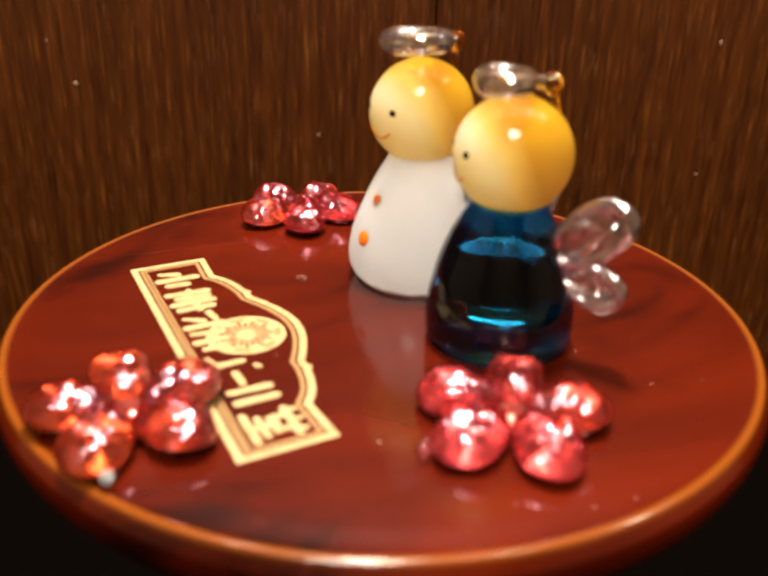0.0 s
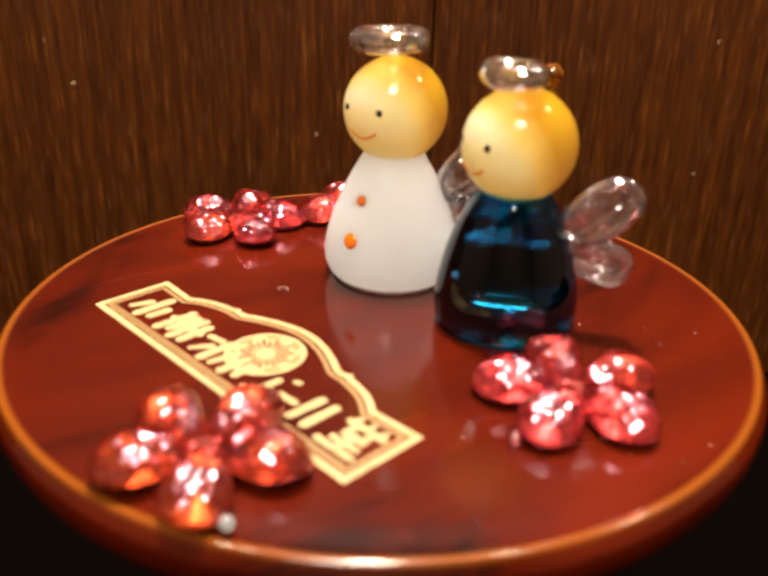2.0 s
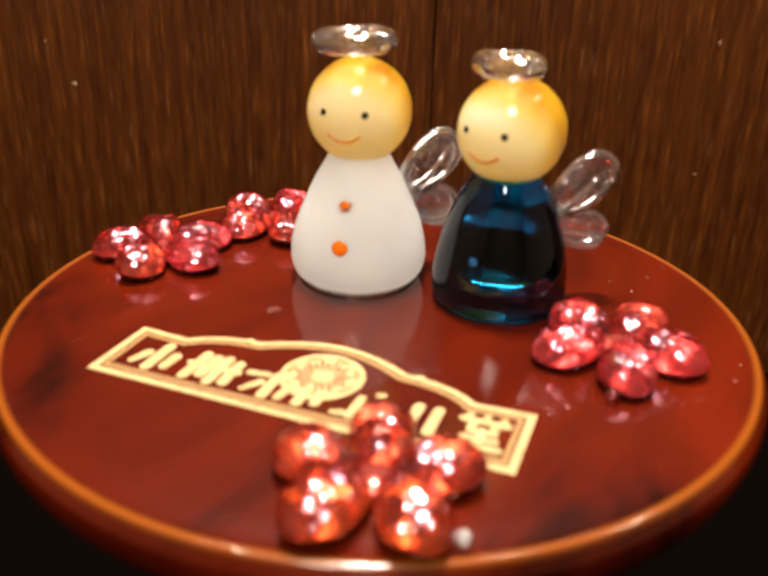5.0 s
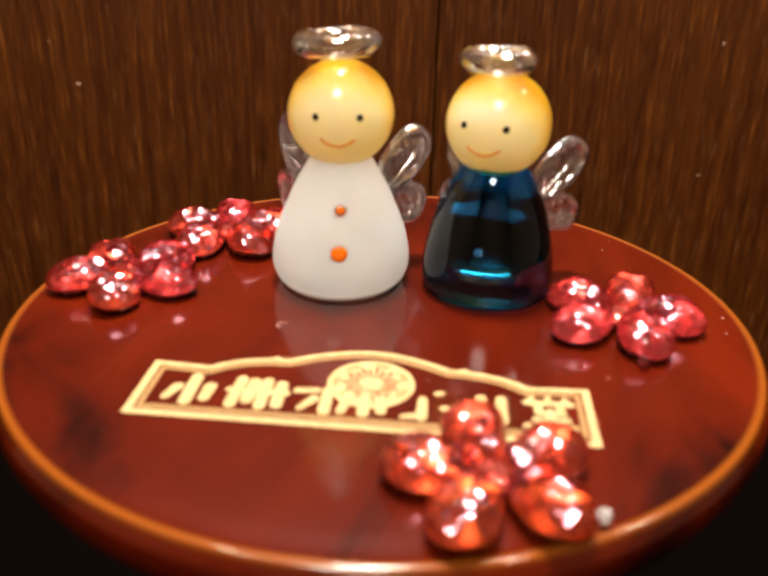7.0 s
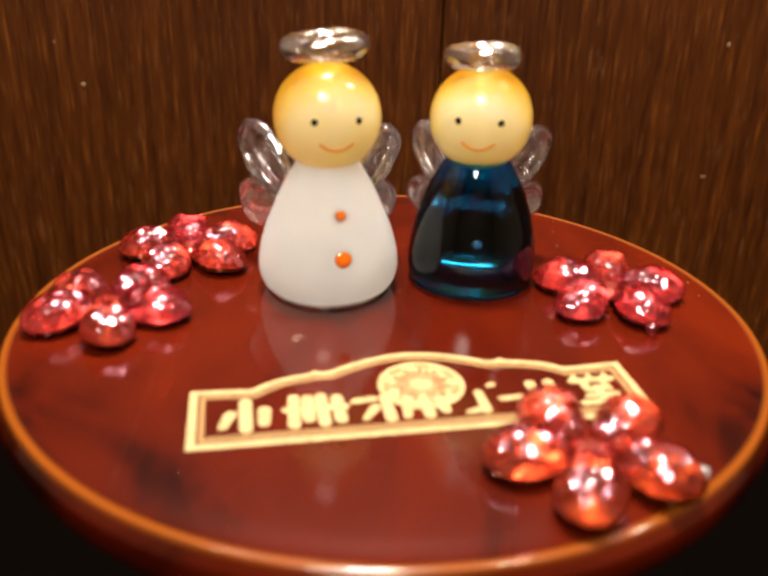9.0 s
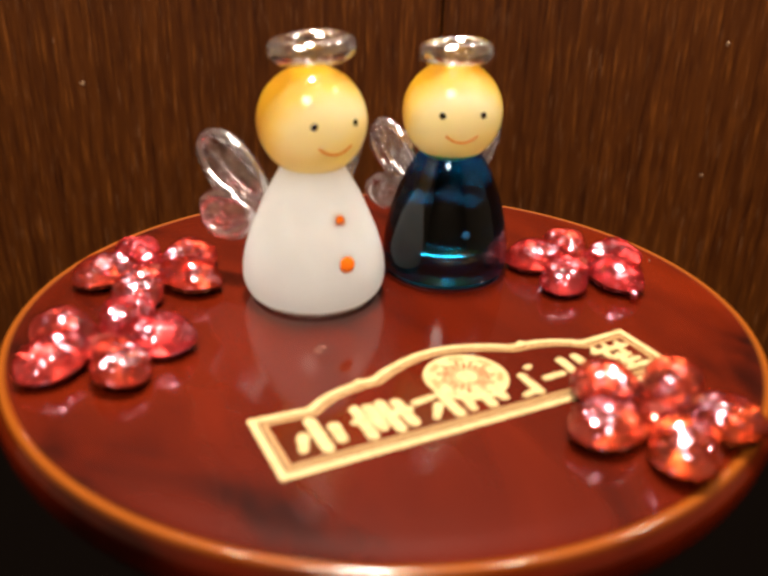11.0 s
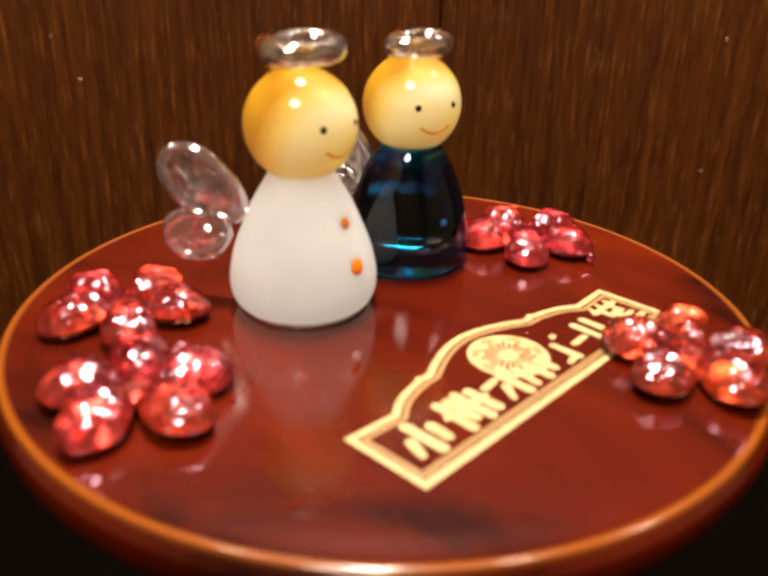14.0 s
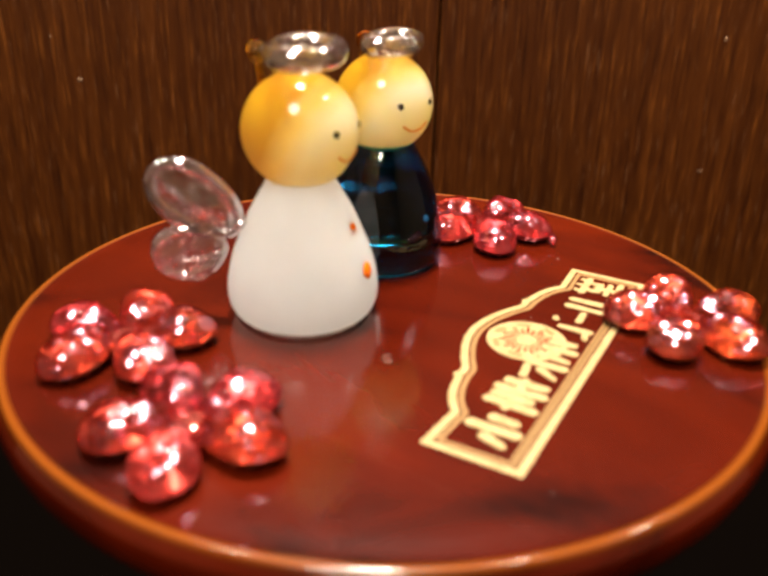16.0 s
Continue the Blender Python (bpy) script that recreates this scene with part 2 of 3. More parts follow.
# ---- mesh helpers ----
def finish(name, bm, mats, smooth=True):
    bmesh.ops.recalc_face_normals(bm, faces=bm.faces)
    mesh = bpy.data.meshes.new(name)
    bm.to_mesh(mesh)
    bm.free()
    for m in mats if isinstance(mats, (list, tuple)) else [mats]:
        mesh.materials.append(m)
    if smooth:
        mesh.shade_smooth()
    return mesh


def part(name, bm, mats, parent=None, label="", smooth=True, at=None):
    """One mesh object, under a thing or a part."""
    ob = new(name, finish(name, bm, mats, smooth))
    if parent is not None:
        ob.parent = parent
    if at is not None:
        ob.matrix_local = at
    return tagged(ob, label)


def lathe(bm, profile, centre=(0, 0, 0), mat=0, steps=64):
    """A turned body from (radius, height) pairs."""
    rings = []
    for r, z in profile:
        if r < 1e-7:
            rings.append([bm.verts.new((centre[0], centre[1], centre[2] + z))])
        else:
            rings.append([bm.verts.new((centre[0] + r * math.cos(a), centre[1] + r * math.sin(a), centre[2] + z)) for a in (2 * math.pi * k / steps for k in range(steps))])
    for low, high in zip(rings, rings[1:]):
        for k in range(steps):
            j = (k + 1) % steps
            if len(low) == 1 and len(high) == 1:
                continue
            if len(low) == 1:
                f = bm.faces.new((low[0], high[j], high[k]))
            elif len(high) == 1:
                f = bm.faces.new((low[k], low[j], high[0]))
            else:
                f = bm.faces.new((low[k], low[j], high[j], high[k]))
            f.material_index = mat
    return rings


def curve_profile(points, steps=5):
    """(radius, height) pairs smoothed by a Catmull-Rom curve."""
    pts = [np.array(q, float) for q in points]
    pts = [2 * pts[0] - pts[1]] + pts + [2 * pts[-1] - pts[-2]]
    out = []
    for a, b, c, d in zip(pts, pts[1:], pts[2:], pts[3:]):
        for k in range(steps):
            t = k / steps
            out.append(0.5 * (2 * b + (c - a) * t + (2 * a - 5 * b + 4 * c - d) * t * t + (3 * b - a - 3 * c + d) * t ** 3))
    out.append(pts[-2])
    return [(max(float(q[0]), 0.0), float(q[1])) for q in out]


def ball(bm, m, mat=0, u=24, v=16):
    made = bmesh.ops.create_uvsphere(bm, u_segments=u, v_segments=v, radius=1, matrix=m)
    for f in {f for w in made["verts"] for f in w.link_faces}:
        f.material_index = mat
    return made["verts"]


def ring(bm, m, major, minor, mat=0, steps=40, tube=14, swell=None):
    rows = []
    for i in range(steps):
        a = 2 * math.pi * i / steps
        r = minor * (swell(a) if swell else 1)
        rows.append([bm.verts.new(m @ Vector(((major + r * math.cos(b)) * math.cos(a), (major + r * math.cos(b)) * math.sin(a), r * math.sin(b)))) for b in (2 * math.pi * k / tube for k in range(tube))])
    for i in range(steps):
        for k in range(tube):
            f = bm.faces.new((rows[i][k], rows[(i + 1) % steps][k], rows[(i + 1) % steps][(k + 1) % tube], rows[i][(k + 1) % tube]))
            f.material_index = mat


def tube(bm, points, radius, mat=0, sides=8):
    """A round rod along points, with closed ends."""
    pts = [Vector(q) for q in points]
    rows = []
    for i, q in enumerate(pts):
        way = (pts[min(i + 1, len(pts) - 1)] - pts[max(i - 1, 0)]).normalized()
        side = way.orthogonal().normalized() if i == 0 else (rows_side - way * rows_side.dot(way)).normalized()
        rows_side = side
        other = way.cross(side)
        rows.append([bm.verts.new(q + radius * (side * math.cos(a) + other * math.sin(a))) for a in (2 * math.pi * k / sides for k in range(sides))])
    for a, b in zip(rows, rows[1:]):
        for k in range(sides):
            bm.faces.new((a[k], a[(k + 1) % sides], b[(k + 1) % sides], b[k])).material_index = mat
    for end in (rows[0], rows[-1]):
        bm.faces.new(end).material_index = mat


def box(bm, x0, y0, z0, x1, y1, z1, bevel=0.0):
    verts = [bm.verts.new((x, y, z)) for z in (z0, z1) for y in (y0, y1) for x in (x0, x1)]
    for q in ((0, 2, 3, 1), (4, 5, 7, 6), (0, 1, 5, 4), (2, 6, 7, 3), (0, 4, 6, 2), (1, 3, 7, 5)):
        bm.faces.new([verts[i] for i in q])
    if bevel:
        bmesh.ops.bevel(bm, geom=list(bm.edges), offset=bevel, segments=2, affect="EDGES", profile=0.5)


def ribbon(bm, points, width, z0, z1, closed=False):
    """A flat raised line of even width along points in the plane."""
    pts = [Vector((x, y, 0)) for x, y in points]
    n = len(pts)
    left, right = [], []
    for i, q in enumerate(pts):
        a = pts[(i - 1) % n] if closed or i else q
        b = pts[(i + 1) % n] if closed or i < n - 1 else q
        d1, d2 = (q - a), (b - q)
        d1 = d1.normalized() if d1.length else d2.normalized()
        d2 = d2.normalized() if d2.length else d1
        t = (d1 + d2).normalized()
        nrm = Vector((-t.y, t.x, 0))
        k = 0.5 * width / max(nrm.dot(Vector((-d2.y, d2.x, 0))), 0.5)
        left.append(q + nrm * k)
        right.append(q - nrm * k)
    rows = [[bm.verts.new((p.x, p.y, z)) for p, z in ((l, z0), (l, z1), (r, z1), (r, z0))] for l, r in zip(left, right)]
    for i in range(n if closed else n - 1):
        a, b = rows[i], rows[(i + 1) % n]
        for k in range(4):
            bm.faces.new((a[k], a[(k + 1) % 4], b[(k + 1) % 4], b[k]))
    if not closed:
        bm.faces.new(rows[0])
        bm.faces.new(rows[-1])


def brush(bm, x0, y0, x1, y1, w0, w1, z0, z1):
    """A plain rounded bar that swells from width w0 to w1."""
    a, b = Vector((x0, y0, 0)), Vector((x1, y1, 0))
    d = (b - a).normalized()
    n = Vector((-d.y, d.x, 0))
    edge = []
    for k in range(7):
        t = math.pi * (0.5 + k / 6)
        edge.append(a + 0.5 * w0 * (d * math.cos(t) + n * math.sin(t)))
    for k in range(7):
        t = math.pi * (-0.5 + k / 6)
        edge.append(b + 0.5 * w1 * (d * math.cos(t) + n * math.sin(t)))
    low = [bm.verts.new((p.x, p.y, z0)) for p in edge]
    top = [bm.verts.new((p.x, p.y, z1)) for p in edge]
    bm.faces.new(top)
    bm.faces.new(low[::-1])
    for k in range(len(edge)):
        j = (k + 1) % len(edge)
        bm.faces.new((low[k], low[j], top[j], top[k]))


# ---- the room ----
TABLE_Z, WALL_Y = -0.105, 0.160


def slab(name, x0, y0, z0, x1, y1, z1, mat, label, category):
    bm = bmesh.new()
    box(bm, x0, y0, z0, x1, y1, z1)
    return tagged(part(name, bm, mat, None, "", False), label, category, kind="structure")


wall_north = slab("wall_north", -0.9, WALL_Y + 0.006, TABLE_Z - 0.7, 0.9, WALL_Y + 0.06, 1.5, NEAR_BLACK, "dark brown wooden back wall behind the round box", "wall")
slab("wall_south", -0.9, -1.26, TABLE_Z - 0.7, 0.9, -1.2, 1.5, PLASTER, "plain dark warm plaster wall of the room", "wall")
slab("wall_west", -0.96, -1.26, TABLE_Z - 0.7, -0.9, WALL_Y + 0.06, 1.5, PLASTER, "plain dark warm plaster side wall", "wall")
slab("wall_east", 0.9, -1.26, TABLE_Z - 0.7, 0.96, WALL_Y + 0.06, 1.5, PLASTER, "plain dark warm plaster side wall", "wall")
slab("ceiling", -0.96, -1.26, 1.5, 0.96, WALL_Y + 0.06, 1.56, PLASTER, "plain dark warm ceiling", "ceiling")
slab("floor", -0.96, -1.26, TABLE_Z - 0.76, 0.96, WALL_Y + 0.06, TABLE_Z - 0.7, NEAR_BLACK, "dark wooden floor", "floor")

shelf = slab("display_shelf", -0.895, -0.30, TABLE_Z - 0.03, 0.895, WALL_Y + 0.004, TABLE_Z, NEAR_BLACK, "wooden display shelf under the round box, its shade put into a near-black colour", "shelf")


def wall_panels():
    seams = [-0.885, -0.59, -0.29, 0.0130, 0.31, 0.61, 0.885]
    for a, b in zip(seams, seams[1:]):
        bm = bmesh.new()
        box(bm, a + 0.0002, WALL_Y, TABLE_Z + 0.001, b - 0.0002, WALL_Y + 0.0055, 1.495, 0.0010)
        part("panel", bm, WALL_WOOD, wall_north, "", False)


wall_panels()


# ---- the round box ----
LID_X, LID_Y = -0.8, 0.1  # the lid sits a little off the axis on which it turns


def round_box():
    bm = bmesh.new()
    rim = [(47.75 + 0.7 * math.sin(radians(a)), -0.7 + 0.7 * math.cos(radians(a))) for a in range(-30, 61, 10)]
    side = curve_profile([(48.6, -0.75), (49.1, -1.6), (49.3, -2.9), (48.95, -4.5), (47.9, -6.4), (46.2, -8.6), (44.0, -11.0), (41.6, -13.2)], 4)
    prof = [(0, 0), (20, 0), (40, 0), (43.5, 0), (45.0, -0.05), (46.2, -0.16), (47.0, -0.14)] + rim + side + [(40, -13.8), (0, -13.8)]
    lathe(bm, [(r * MM, z * MM) for r, z in prof], steps=160)
    lid = tagged(part("music_box", bm, LACQUER), "round red-brown lacquered wooden music box with a glossy turning top", "music box")
    bm = bmesh.new()
    prof = [(0, -13.9), (29.0, -13.9), (29.6, -15), (30.0, -50), (29.8, -98), (29.0, -103), (27, -104.9), (0, -104.9)]
    lathe(bm, [(r * MM, z * MM) for r, z in prof], steps=120)
    part("body", bm, LACQUER, lid, "dark red lacquered side of the box")
    lid.location = (LID_X * MM, LID_Y * MM, 0)
    return lid


EM_X, EM_Y, EM_TURN = -2.55, -23.05, -4.4


def emblem_outline(inset):
    """The upper outline of the crest, mirrored about its middle, in millimetres."""
    half = [(25.2, -5.6), (25.2, 5.4), (18.4, 5.0), (17.2, 5.9), (15.6, 6.7), (13.6, 7.3), (11.9, 7.6), (11.2, 8.15), (10.5, 7.7), (9.6, 7.75), (7.4, 8.9), (5.0, 9.9), (2.5, 10.6), (0, 10.85)]
    pts = half + [(-x, y) for x, y in half[-2::-1]]
    if not inset:
        return pts
    out = []
    n = len(pts)
    for i, q in enumerate(pts):
        a, b, c = Vector(pts[i - 1]), Vector(q), Vector(pts[(i + 1) % n])
        d1, d2 = (b - a).normalized(), (c - b).normalized()
        n1, n2 = Vector((-d1.y, d1.x)), Vector((-d2.y, d2.x))
        m = (n1 + n2).normalized()
        k = inset / max(m.dot(n1), 0.5)
        out.append((b.x + m.x * k, b.y + m.y * k))
    return out


def emblem(lid):
    """A printed cream crest: two border lines, a wheel medallion and plain bars for its lettering."""
    at = pose((EM_X - LID_X) * MM, (EM_Y - LID_Y) * MM, 0, 0, 0, EM_TURN)
    lift, top = 0.0, 0.05 * MM
    bm = bmesh.new()
    ribbon(bm, [(x * MM, y * MM) for x, y in emblem_outline(0.45)], 0.9 * MM, lift, top, True)
    base = part("emblem", bm, PRINT, lid, "cream printed crest border on the lacquer", False, at)
    bm = bmesh.new()
    ribbon(bm, [(x * MM, y * MM) for x, y in emblem_outline(1.45)], 0.55 * MM, lift, top, True)
    part("inner_line", bm, PRINT_DIM, base, "tan inner border line", False)
    # lower double band
    bm = bmesh.new()
    box(bm, -23.2 * MM, -4.0 * MM, lift, 23.2 * MM, -3.55 * MM, top)
    part("lower_line", bm, PRINT_DIM, base, "tan lower border line", False)
    # wheel medallion
    cx, cy, r = 0.6 * MM, 3.5 * MM, 5.0 * MM
    bm = bmesh.new()
    lathe(bm, [(0, lift), (r, lift), (r, top), (0, top)], (cx, cy, 0), steps=40)
    disc = part("medallion", bm, PRINT, base, "cream wheel medallion", False)
    bm = bmesh.new()
    for k in range(22):
        a = 2 * math.pi * k / 22
        r0, r1 = 1.3 * MM, (2.7 + 0.5 * (k % 2)) * MM
        brush(bm, cx + r0 * math.cos(a), cy + r0 * math.sin(a), cx + r1 * math.cos(a), cy + r1 * math.sin(a), 0.12 * MM, 0.42 * MM, top - 0.01 * MM, top + 0.02 * MM)
    part("spokes", bm, LACQUER_PLAIN, disc, "dark red gaps between the spokes", False)
    for k in range(7):
        bm = bmesh.new()
        a = 2 * math.pi * k / 7 + 0.3
        brush(bm, cx + 3.9 * MM * math.cos(a), cy + 3.9 * MM * math.sin(a), cx + 4.1 * MM * math.cos(a + 0.3), cy + 4.1 * MM * math.sin(a + 0.3), 0.8 * MM, 0.7 * MM, top - 0.01 * MM, top + 0.02 * MM)
        part("rim_mark", bm, PRINT_DIM, disc, "", False)
    # plain brushed bars where the lettering stands
    bars = [
        [(-21.6, -2.0, -20.8, 0.2, 1.2, 1.6), (-19.2, -2.6, -19.2, 2.4, 1.7, 1.7), (-17.3, -1.8, -17.2, 0.6, 1.5, 1.7)],
        [(-14.2, -2.6, -14.0, 2.6, 1.6, 1.5), (-12.6, -1.6, -12.5, 2.2, 1.7, 1.8), (-11.0, -2.6, -11.0, 2.5, 1.6, 1.6), (-9.2, -2.2, -9.3, 1.9, 1.6, 1.7), (-15.0, 0.3, -8.6, 0.2, 1.0, 1.3)],
        [(-7.4, 1.0, -5.2, 1.3, 1.2, 1.1), (-6.6, -2.4, -5.3, -0.4, 0.9, 1.4), (-3.9, -2.7, -4.0, 1.6, 1.6, 1.5)],
        [(-2.1, -2.5, -1.6, 0.6, 1.2, 1.5), (0.3, -2.6, 0.3, 0.8, 1.6, 1.5), (2.2, -2.0, 2.1, 0.2, 1.4, 1.5)],
        [(4.6, -2.7, 5.6, -2.4, 0.9, 1.1), (6.6, -2.6, 6.6, 1.0, 1.5, 1.2), (8.2, 2.2, 8.6, 2.4, 1.0, 1.0)],
        [(8.9, -0.6, 11.4, -0.5, 1.1, 1.1)],
        [(12.9, -2.4, 13.0, 2.0, 1.3, 1.5), (15.2, -2.2, 15.2, 2.1, 1.6, 1.4)],
        [(18.0, 1.8, 22.8, 1.9, 1.2, 1.2), (18.4, 2.5, 18.6, 2.8, 0.9, 0.9), (20.4, 2.6, 20.4, 2.9, 0.9, 0.9), (22.2, 2.5, 22.3, 2.8, 0.9, 0.9), (19.2, 1.0, 19.2, 0.2, 1.2, 1.2), (21.6, 1.0, 21.6, 0.2, 1.2, 1.2), (19.2, -0.2, 21.8, -0.1, 1.0, 1.0), (18.8, -1.4, 22.2, -1.3, 1.0, 1.0), (17.8, -2.7, 22.8, -2.6, 1.1, 1.1), (20.4, -2.4, 20.4, 0.2, 1.2, 1.2)],
    ]
    for n, group in enumerate(bars):
        bm = bmesh.new()
        for k, (x0, y0, x1, y1, w0, w1) in enumerate(group):
            brush(bm, x0 * MM, y0 * MM, x1 * MM, y1 * MM, w0 * 0.84 * MM, w1 * 0.84 * MM, lift, top + (0.03 + 0.003 * k) * MM)
        part("lettering_bar", bm, PRINT, base, "", False)


LACQUER_PLAIN = plain("dark_red_lacquer", (0.14, 0.012, 0.004), 0.15)
music_box = round_box()
emblem(music_box)


# ---- glass angels ----
def lobe(bm, m, length, width, thick, mat, seed):
    """A glass leaf in the plane of m's x and z: a thin wavy pane with a thick rounded rim and a folded vein."""
    for v in ball(bm, Matrix.Identity(4), 7, 28, 18):
        x, y, z = v.co
        fold = 0.16 * math.sin(4 * x + seed) * math.cos(3 * z + seed) + 0.3 * math.exp(-((z + 0.2 * x) * 4.0) ** 2)
        v.co = m @ Vector((x * length / 2, (y * 0.22 + 0.34 * fold) * thick, z * width / 2 * (0.84 + 0.16 * x)))
    rows, steps, sides = [], 40, 10
    r = 0.28 * thick
    for i in range(steps):
        a = 2 * math.pi * i / steps
        x, z = math.cos(a), math.sin(a) * (0.84 + 0.16 * math.cos(a))
        spot = Vector((x * (length / 2 - r), 0, z * (width / 2 - r)))
        out = Vector((math.cos(a) * width, 0, math.sin(a) * length)).normalized()
        q = r * (1 + 0.22 * math.sin(2 * a + seed) + 0.12 * math.sin(5 * a + 2 * seed))
        rows.append([bm.verts.new(m @ (spot + out * q * math.cos(b) + Vector((0, q * math.sin(b), 0)))) for b in (2 * math.pi * k / sides for k in range(sides))])
    for i in range(steps):
        for k in range(sides):
            bm.faces.new((rows[i][k], rows[(i + 1) % steps][k], rows[(i + 1) % steps][(k + 1) % sides], rows[i][(k + 1) % sides])).material_index = mat
    vein = [m @ Vector((length * t, thick * 0.22 * math.cos(seed), -0.10 * width * math.sin(math.pi * (t + 0.5)))) for t in (-0.46, -0.3, -0.1, 0.1, 0.3)]
    tube(bm, vein, 0.12 * thick, mat, 8)
    # the inner loop of the drawn glass thread
    loop = [m @ Vector((length * (-0.16 + 0.27 * math.cos(a)), thick * 0.16 * math.sin(2 * a + seed), width * (0.04 + 0.25 * math.sin(a)))) for a in (2 * math.pi * k / 22 for k in range(20))]
    tube(bm, loop, 0.11 * thick, mat, 8)


def patch_on(bm, centre, radius, azimuth, height, size, mat, flat=0.45):
    """A small enamel dot on a ball."""
    c = math.cos(height)
    n = Vector((c * math.cos(azimuth), c * math.sin(azimuth), math.sin(height)))
    turn = n.to_track_quat("Z", "Y").to_matrix().to_4x4()
    ball(bm, Matrix.Translation(Vector(centre) + n * radius) @ turn @ Matrix.Diagonal((size, size, size * flat, 1)), mat, 14, 10)


def angel(place, profile, head, head_r, halo, halo_r, oval, face, wings, buttons, body, button, foot, label):
    """A glass angel in one mesh; its origin is the middle of its base."""
    mats = [body, HEAD, CLEAR, BLACK, MOUTH, button, AMBER, PANE, BASE_REFLECTOR]
    bm = bmesh.new()
    lathe(bm, [(r * MM, z * MM) for r, z in [(0, 0)] + curve_profile(profile) + [(0, profile[-1][1] + 0.5)]], (0, 0, (0.6 if foot else 0.05) * MM), 0, 72)
    # under the blue body the foot is an added reflector to brighten its base
    if foot:
        lathe(bm, [(0, 0.02 * MM), (foot * MM, 0.02 * MM), ((foot + 0.25) * MM, 0.3 * MM), (foot * MM, 0.58 * MM), (0, 0.58 * MM)], (0, 0, 0), 8 if body is BLUE else 2, 60)
    layer = bm.verts.layers.float.new("amber")
    hc = Vector(head) * MM
    back = Vector((-math.cos(radians(face)), -math.sin(radians(face)), 0.50)).normalized()
    for v in ball(bm, Matrix.Translation(hc) @ Matrix.Scale(head_r * MM, 4), 1, 48, 32):
        v[layer] = min(max(0.5 + 0.52 * ((v.co - hc).normalized().dot(back)), 0), 1)
    f = radians(face)
    for s in (-1, 1):
        patch_on(bm, hc, head_r * MM, f + s * radians(23.5), radians(7), 0.46 * MM, 3)
    arc = []
    for k in range(15):
        s = k / 7 - 1
        az, el = f + radians(19) * s, radians(-24 + 8.5 * s * s)
        arc.append(hc + (head_r - 0.05) * MM * Vector((math.cos(el) * math.cos(az), math.cos(el) * math.sin(az), math.sin(el))))
    tube(bm, arc, 0.19 * MM, 4)
    # halo with its joint and stem at the back
    ha = math.atan2(back.y, back.x)
    tilt = Matrix.Translation(Vector(halo) * MM) @ pose(0, 0, 0, 2, -3, 0) @ Matrix.Rotation(f, 4, "Z")
    fore, depth, reach = oval
    ring(bm, tilt @ Matrix.Translation((fore * MM, 0, 0)) @ Matrix.Diagonal((depth, 1, 1, 1)), (halo_r - 1.5) * MM, 1.5 * MM, 2, 48, 16, lambda a: 1 + 0.05 * math.sin(3 * a))
    back_edge = tilt @ Vector(((fore - depth * (halo_r - 1.2)) * MM, 0, 0))
    knob = tilt @ Vector(((fore - reach) * MM, 0, -0.7 * MM))
    root = hc + Vector((math.cos(ha) * 0.74, math.sin(ha) * 0.74, 0.68)).normalized() * (head_r - 0.4) * MM
    ball(bm, Matrix.Translation(knob) @ Matrix.Diagonal((1.25 * MM, 1.25 * MM, 1.4 * MM, 1)), 6, 20, 14)
    tube(bm, [knob.lerp(back_edge, k / 3) for k in range(4)], 0.8 * MM, 2, 12)
    tube(bm, [root.lerp(knob, k / 5) for k in range(6)], 0.42 * MM, 6, 12)
    for azimuth, upper, lower in wings:
        turn = Matrix.Rotation(radians(azimuth), 4, "Z")
        for k, (u, z, length, width, lean) in enumerate((upper, lower)):
            m = turn @ Matrix.Translation((u * MM, 0.35 * (k - 0.5) * MM, z * MM)) @ Matrix.Rotation(radians(-lean), 4, "Y")
            lobe(bm, m, length * MM, width * MM, 3.0 * MM, 2, k + azimuth)
        tube(bm, [turn @ Vector((u * MM, 0, z * MM)) for u, z in ((5.2, 12.6), (7.4, 12.3), (9.4, 12.4))], 0.9 * MM, 2, 10)
    for azimuth, z, size in buttons:
        r = np.interp(z, [q[1] for q in profile], [q[0] for q in profile])
        patch_on(bm, Vector((0, 0, (z - 0.31 * r) * MM)) + Vector((math.cos(radians(azimuth)), math.sin(radians(azimuth)), 0)) * 0.05 * r * MM, r * MM, radians(azimuth), radians(18), size * MM, 5, 0.36)
    ob = new("angel_figurine", finish("angel_figurine", bm, mats))
    ob.matrix_world = pose(place[0] * MM, place[1] * MM, 0)
    return tagged(ob, label, "figurine", "pair of glass angels")


WHITE_BODY = [(8.3, 0), (9.0, 0.5), (9.6, 1.8), (9.75, 3.4), (9.45, 5.6), (8.75, 8.2), (7.6, 11.0), (6.35, 13.8), (5.0, 16.2), (4.0, 18.0)]
BLUE_BODY = [(8.6, 0), (9.05, 0.5), (9.2, 2.0), (9.1, 4.4), (8.5, 7.6), (7.7, 10.6), (6.6, 13.4), (5.4, 15.7), (4.5, 17.2), (4.1, 18.2)]
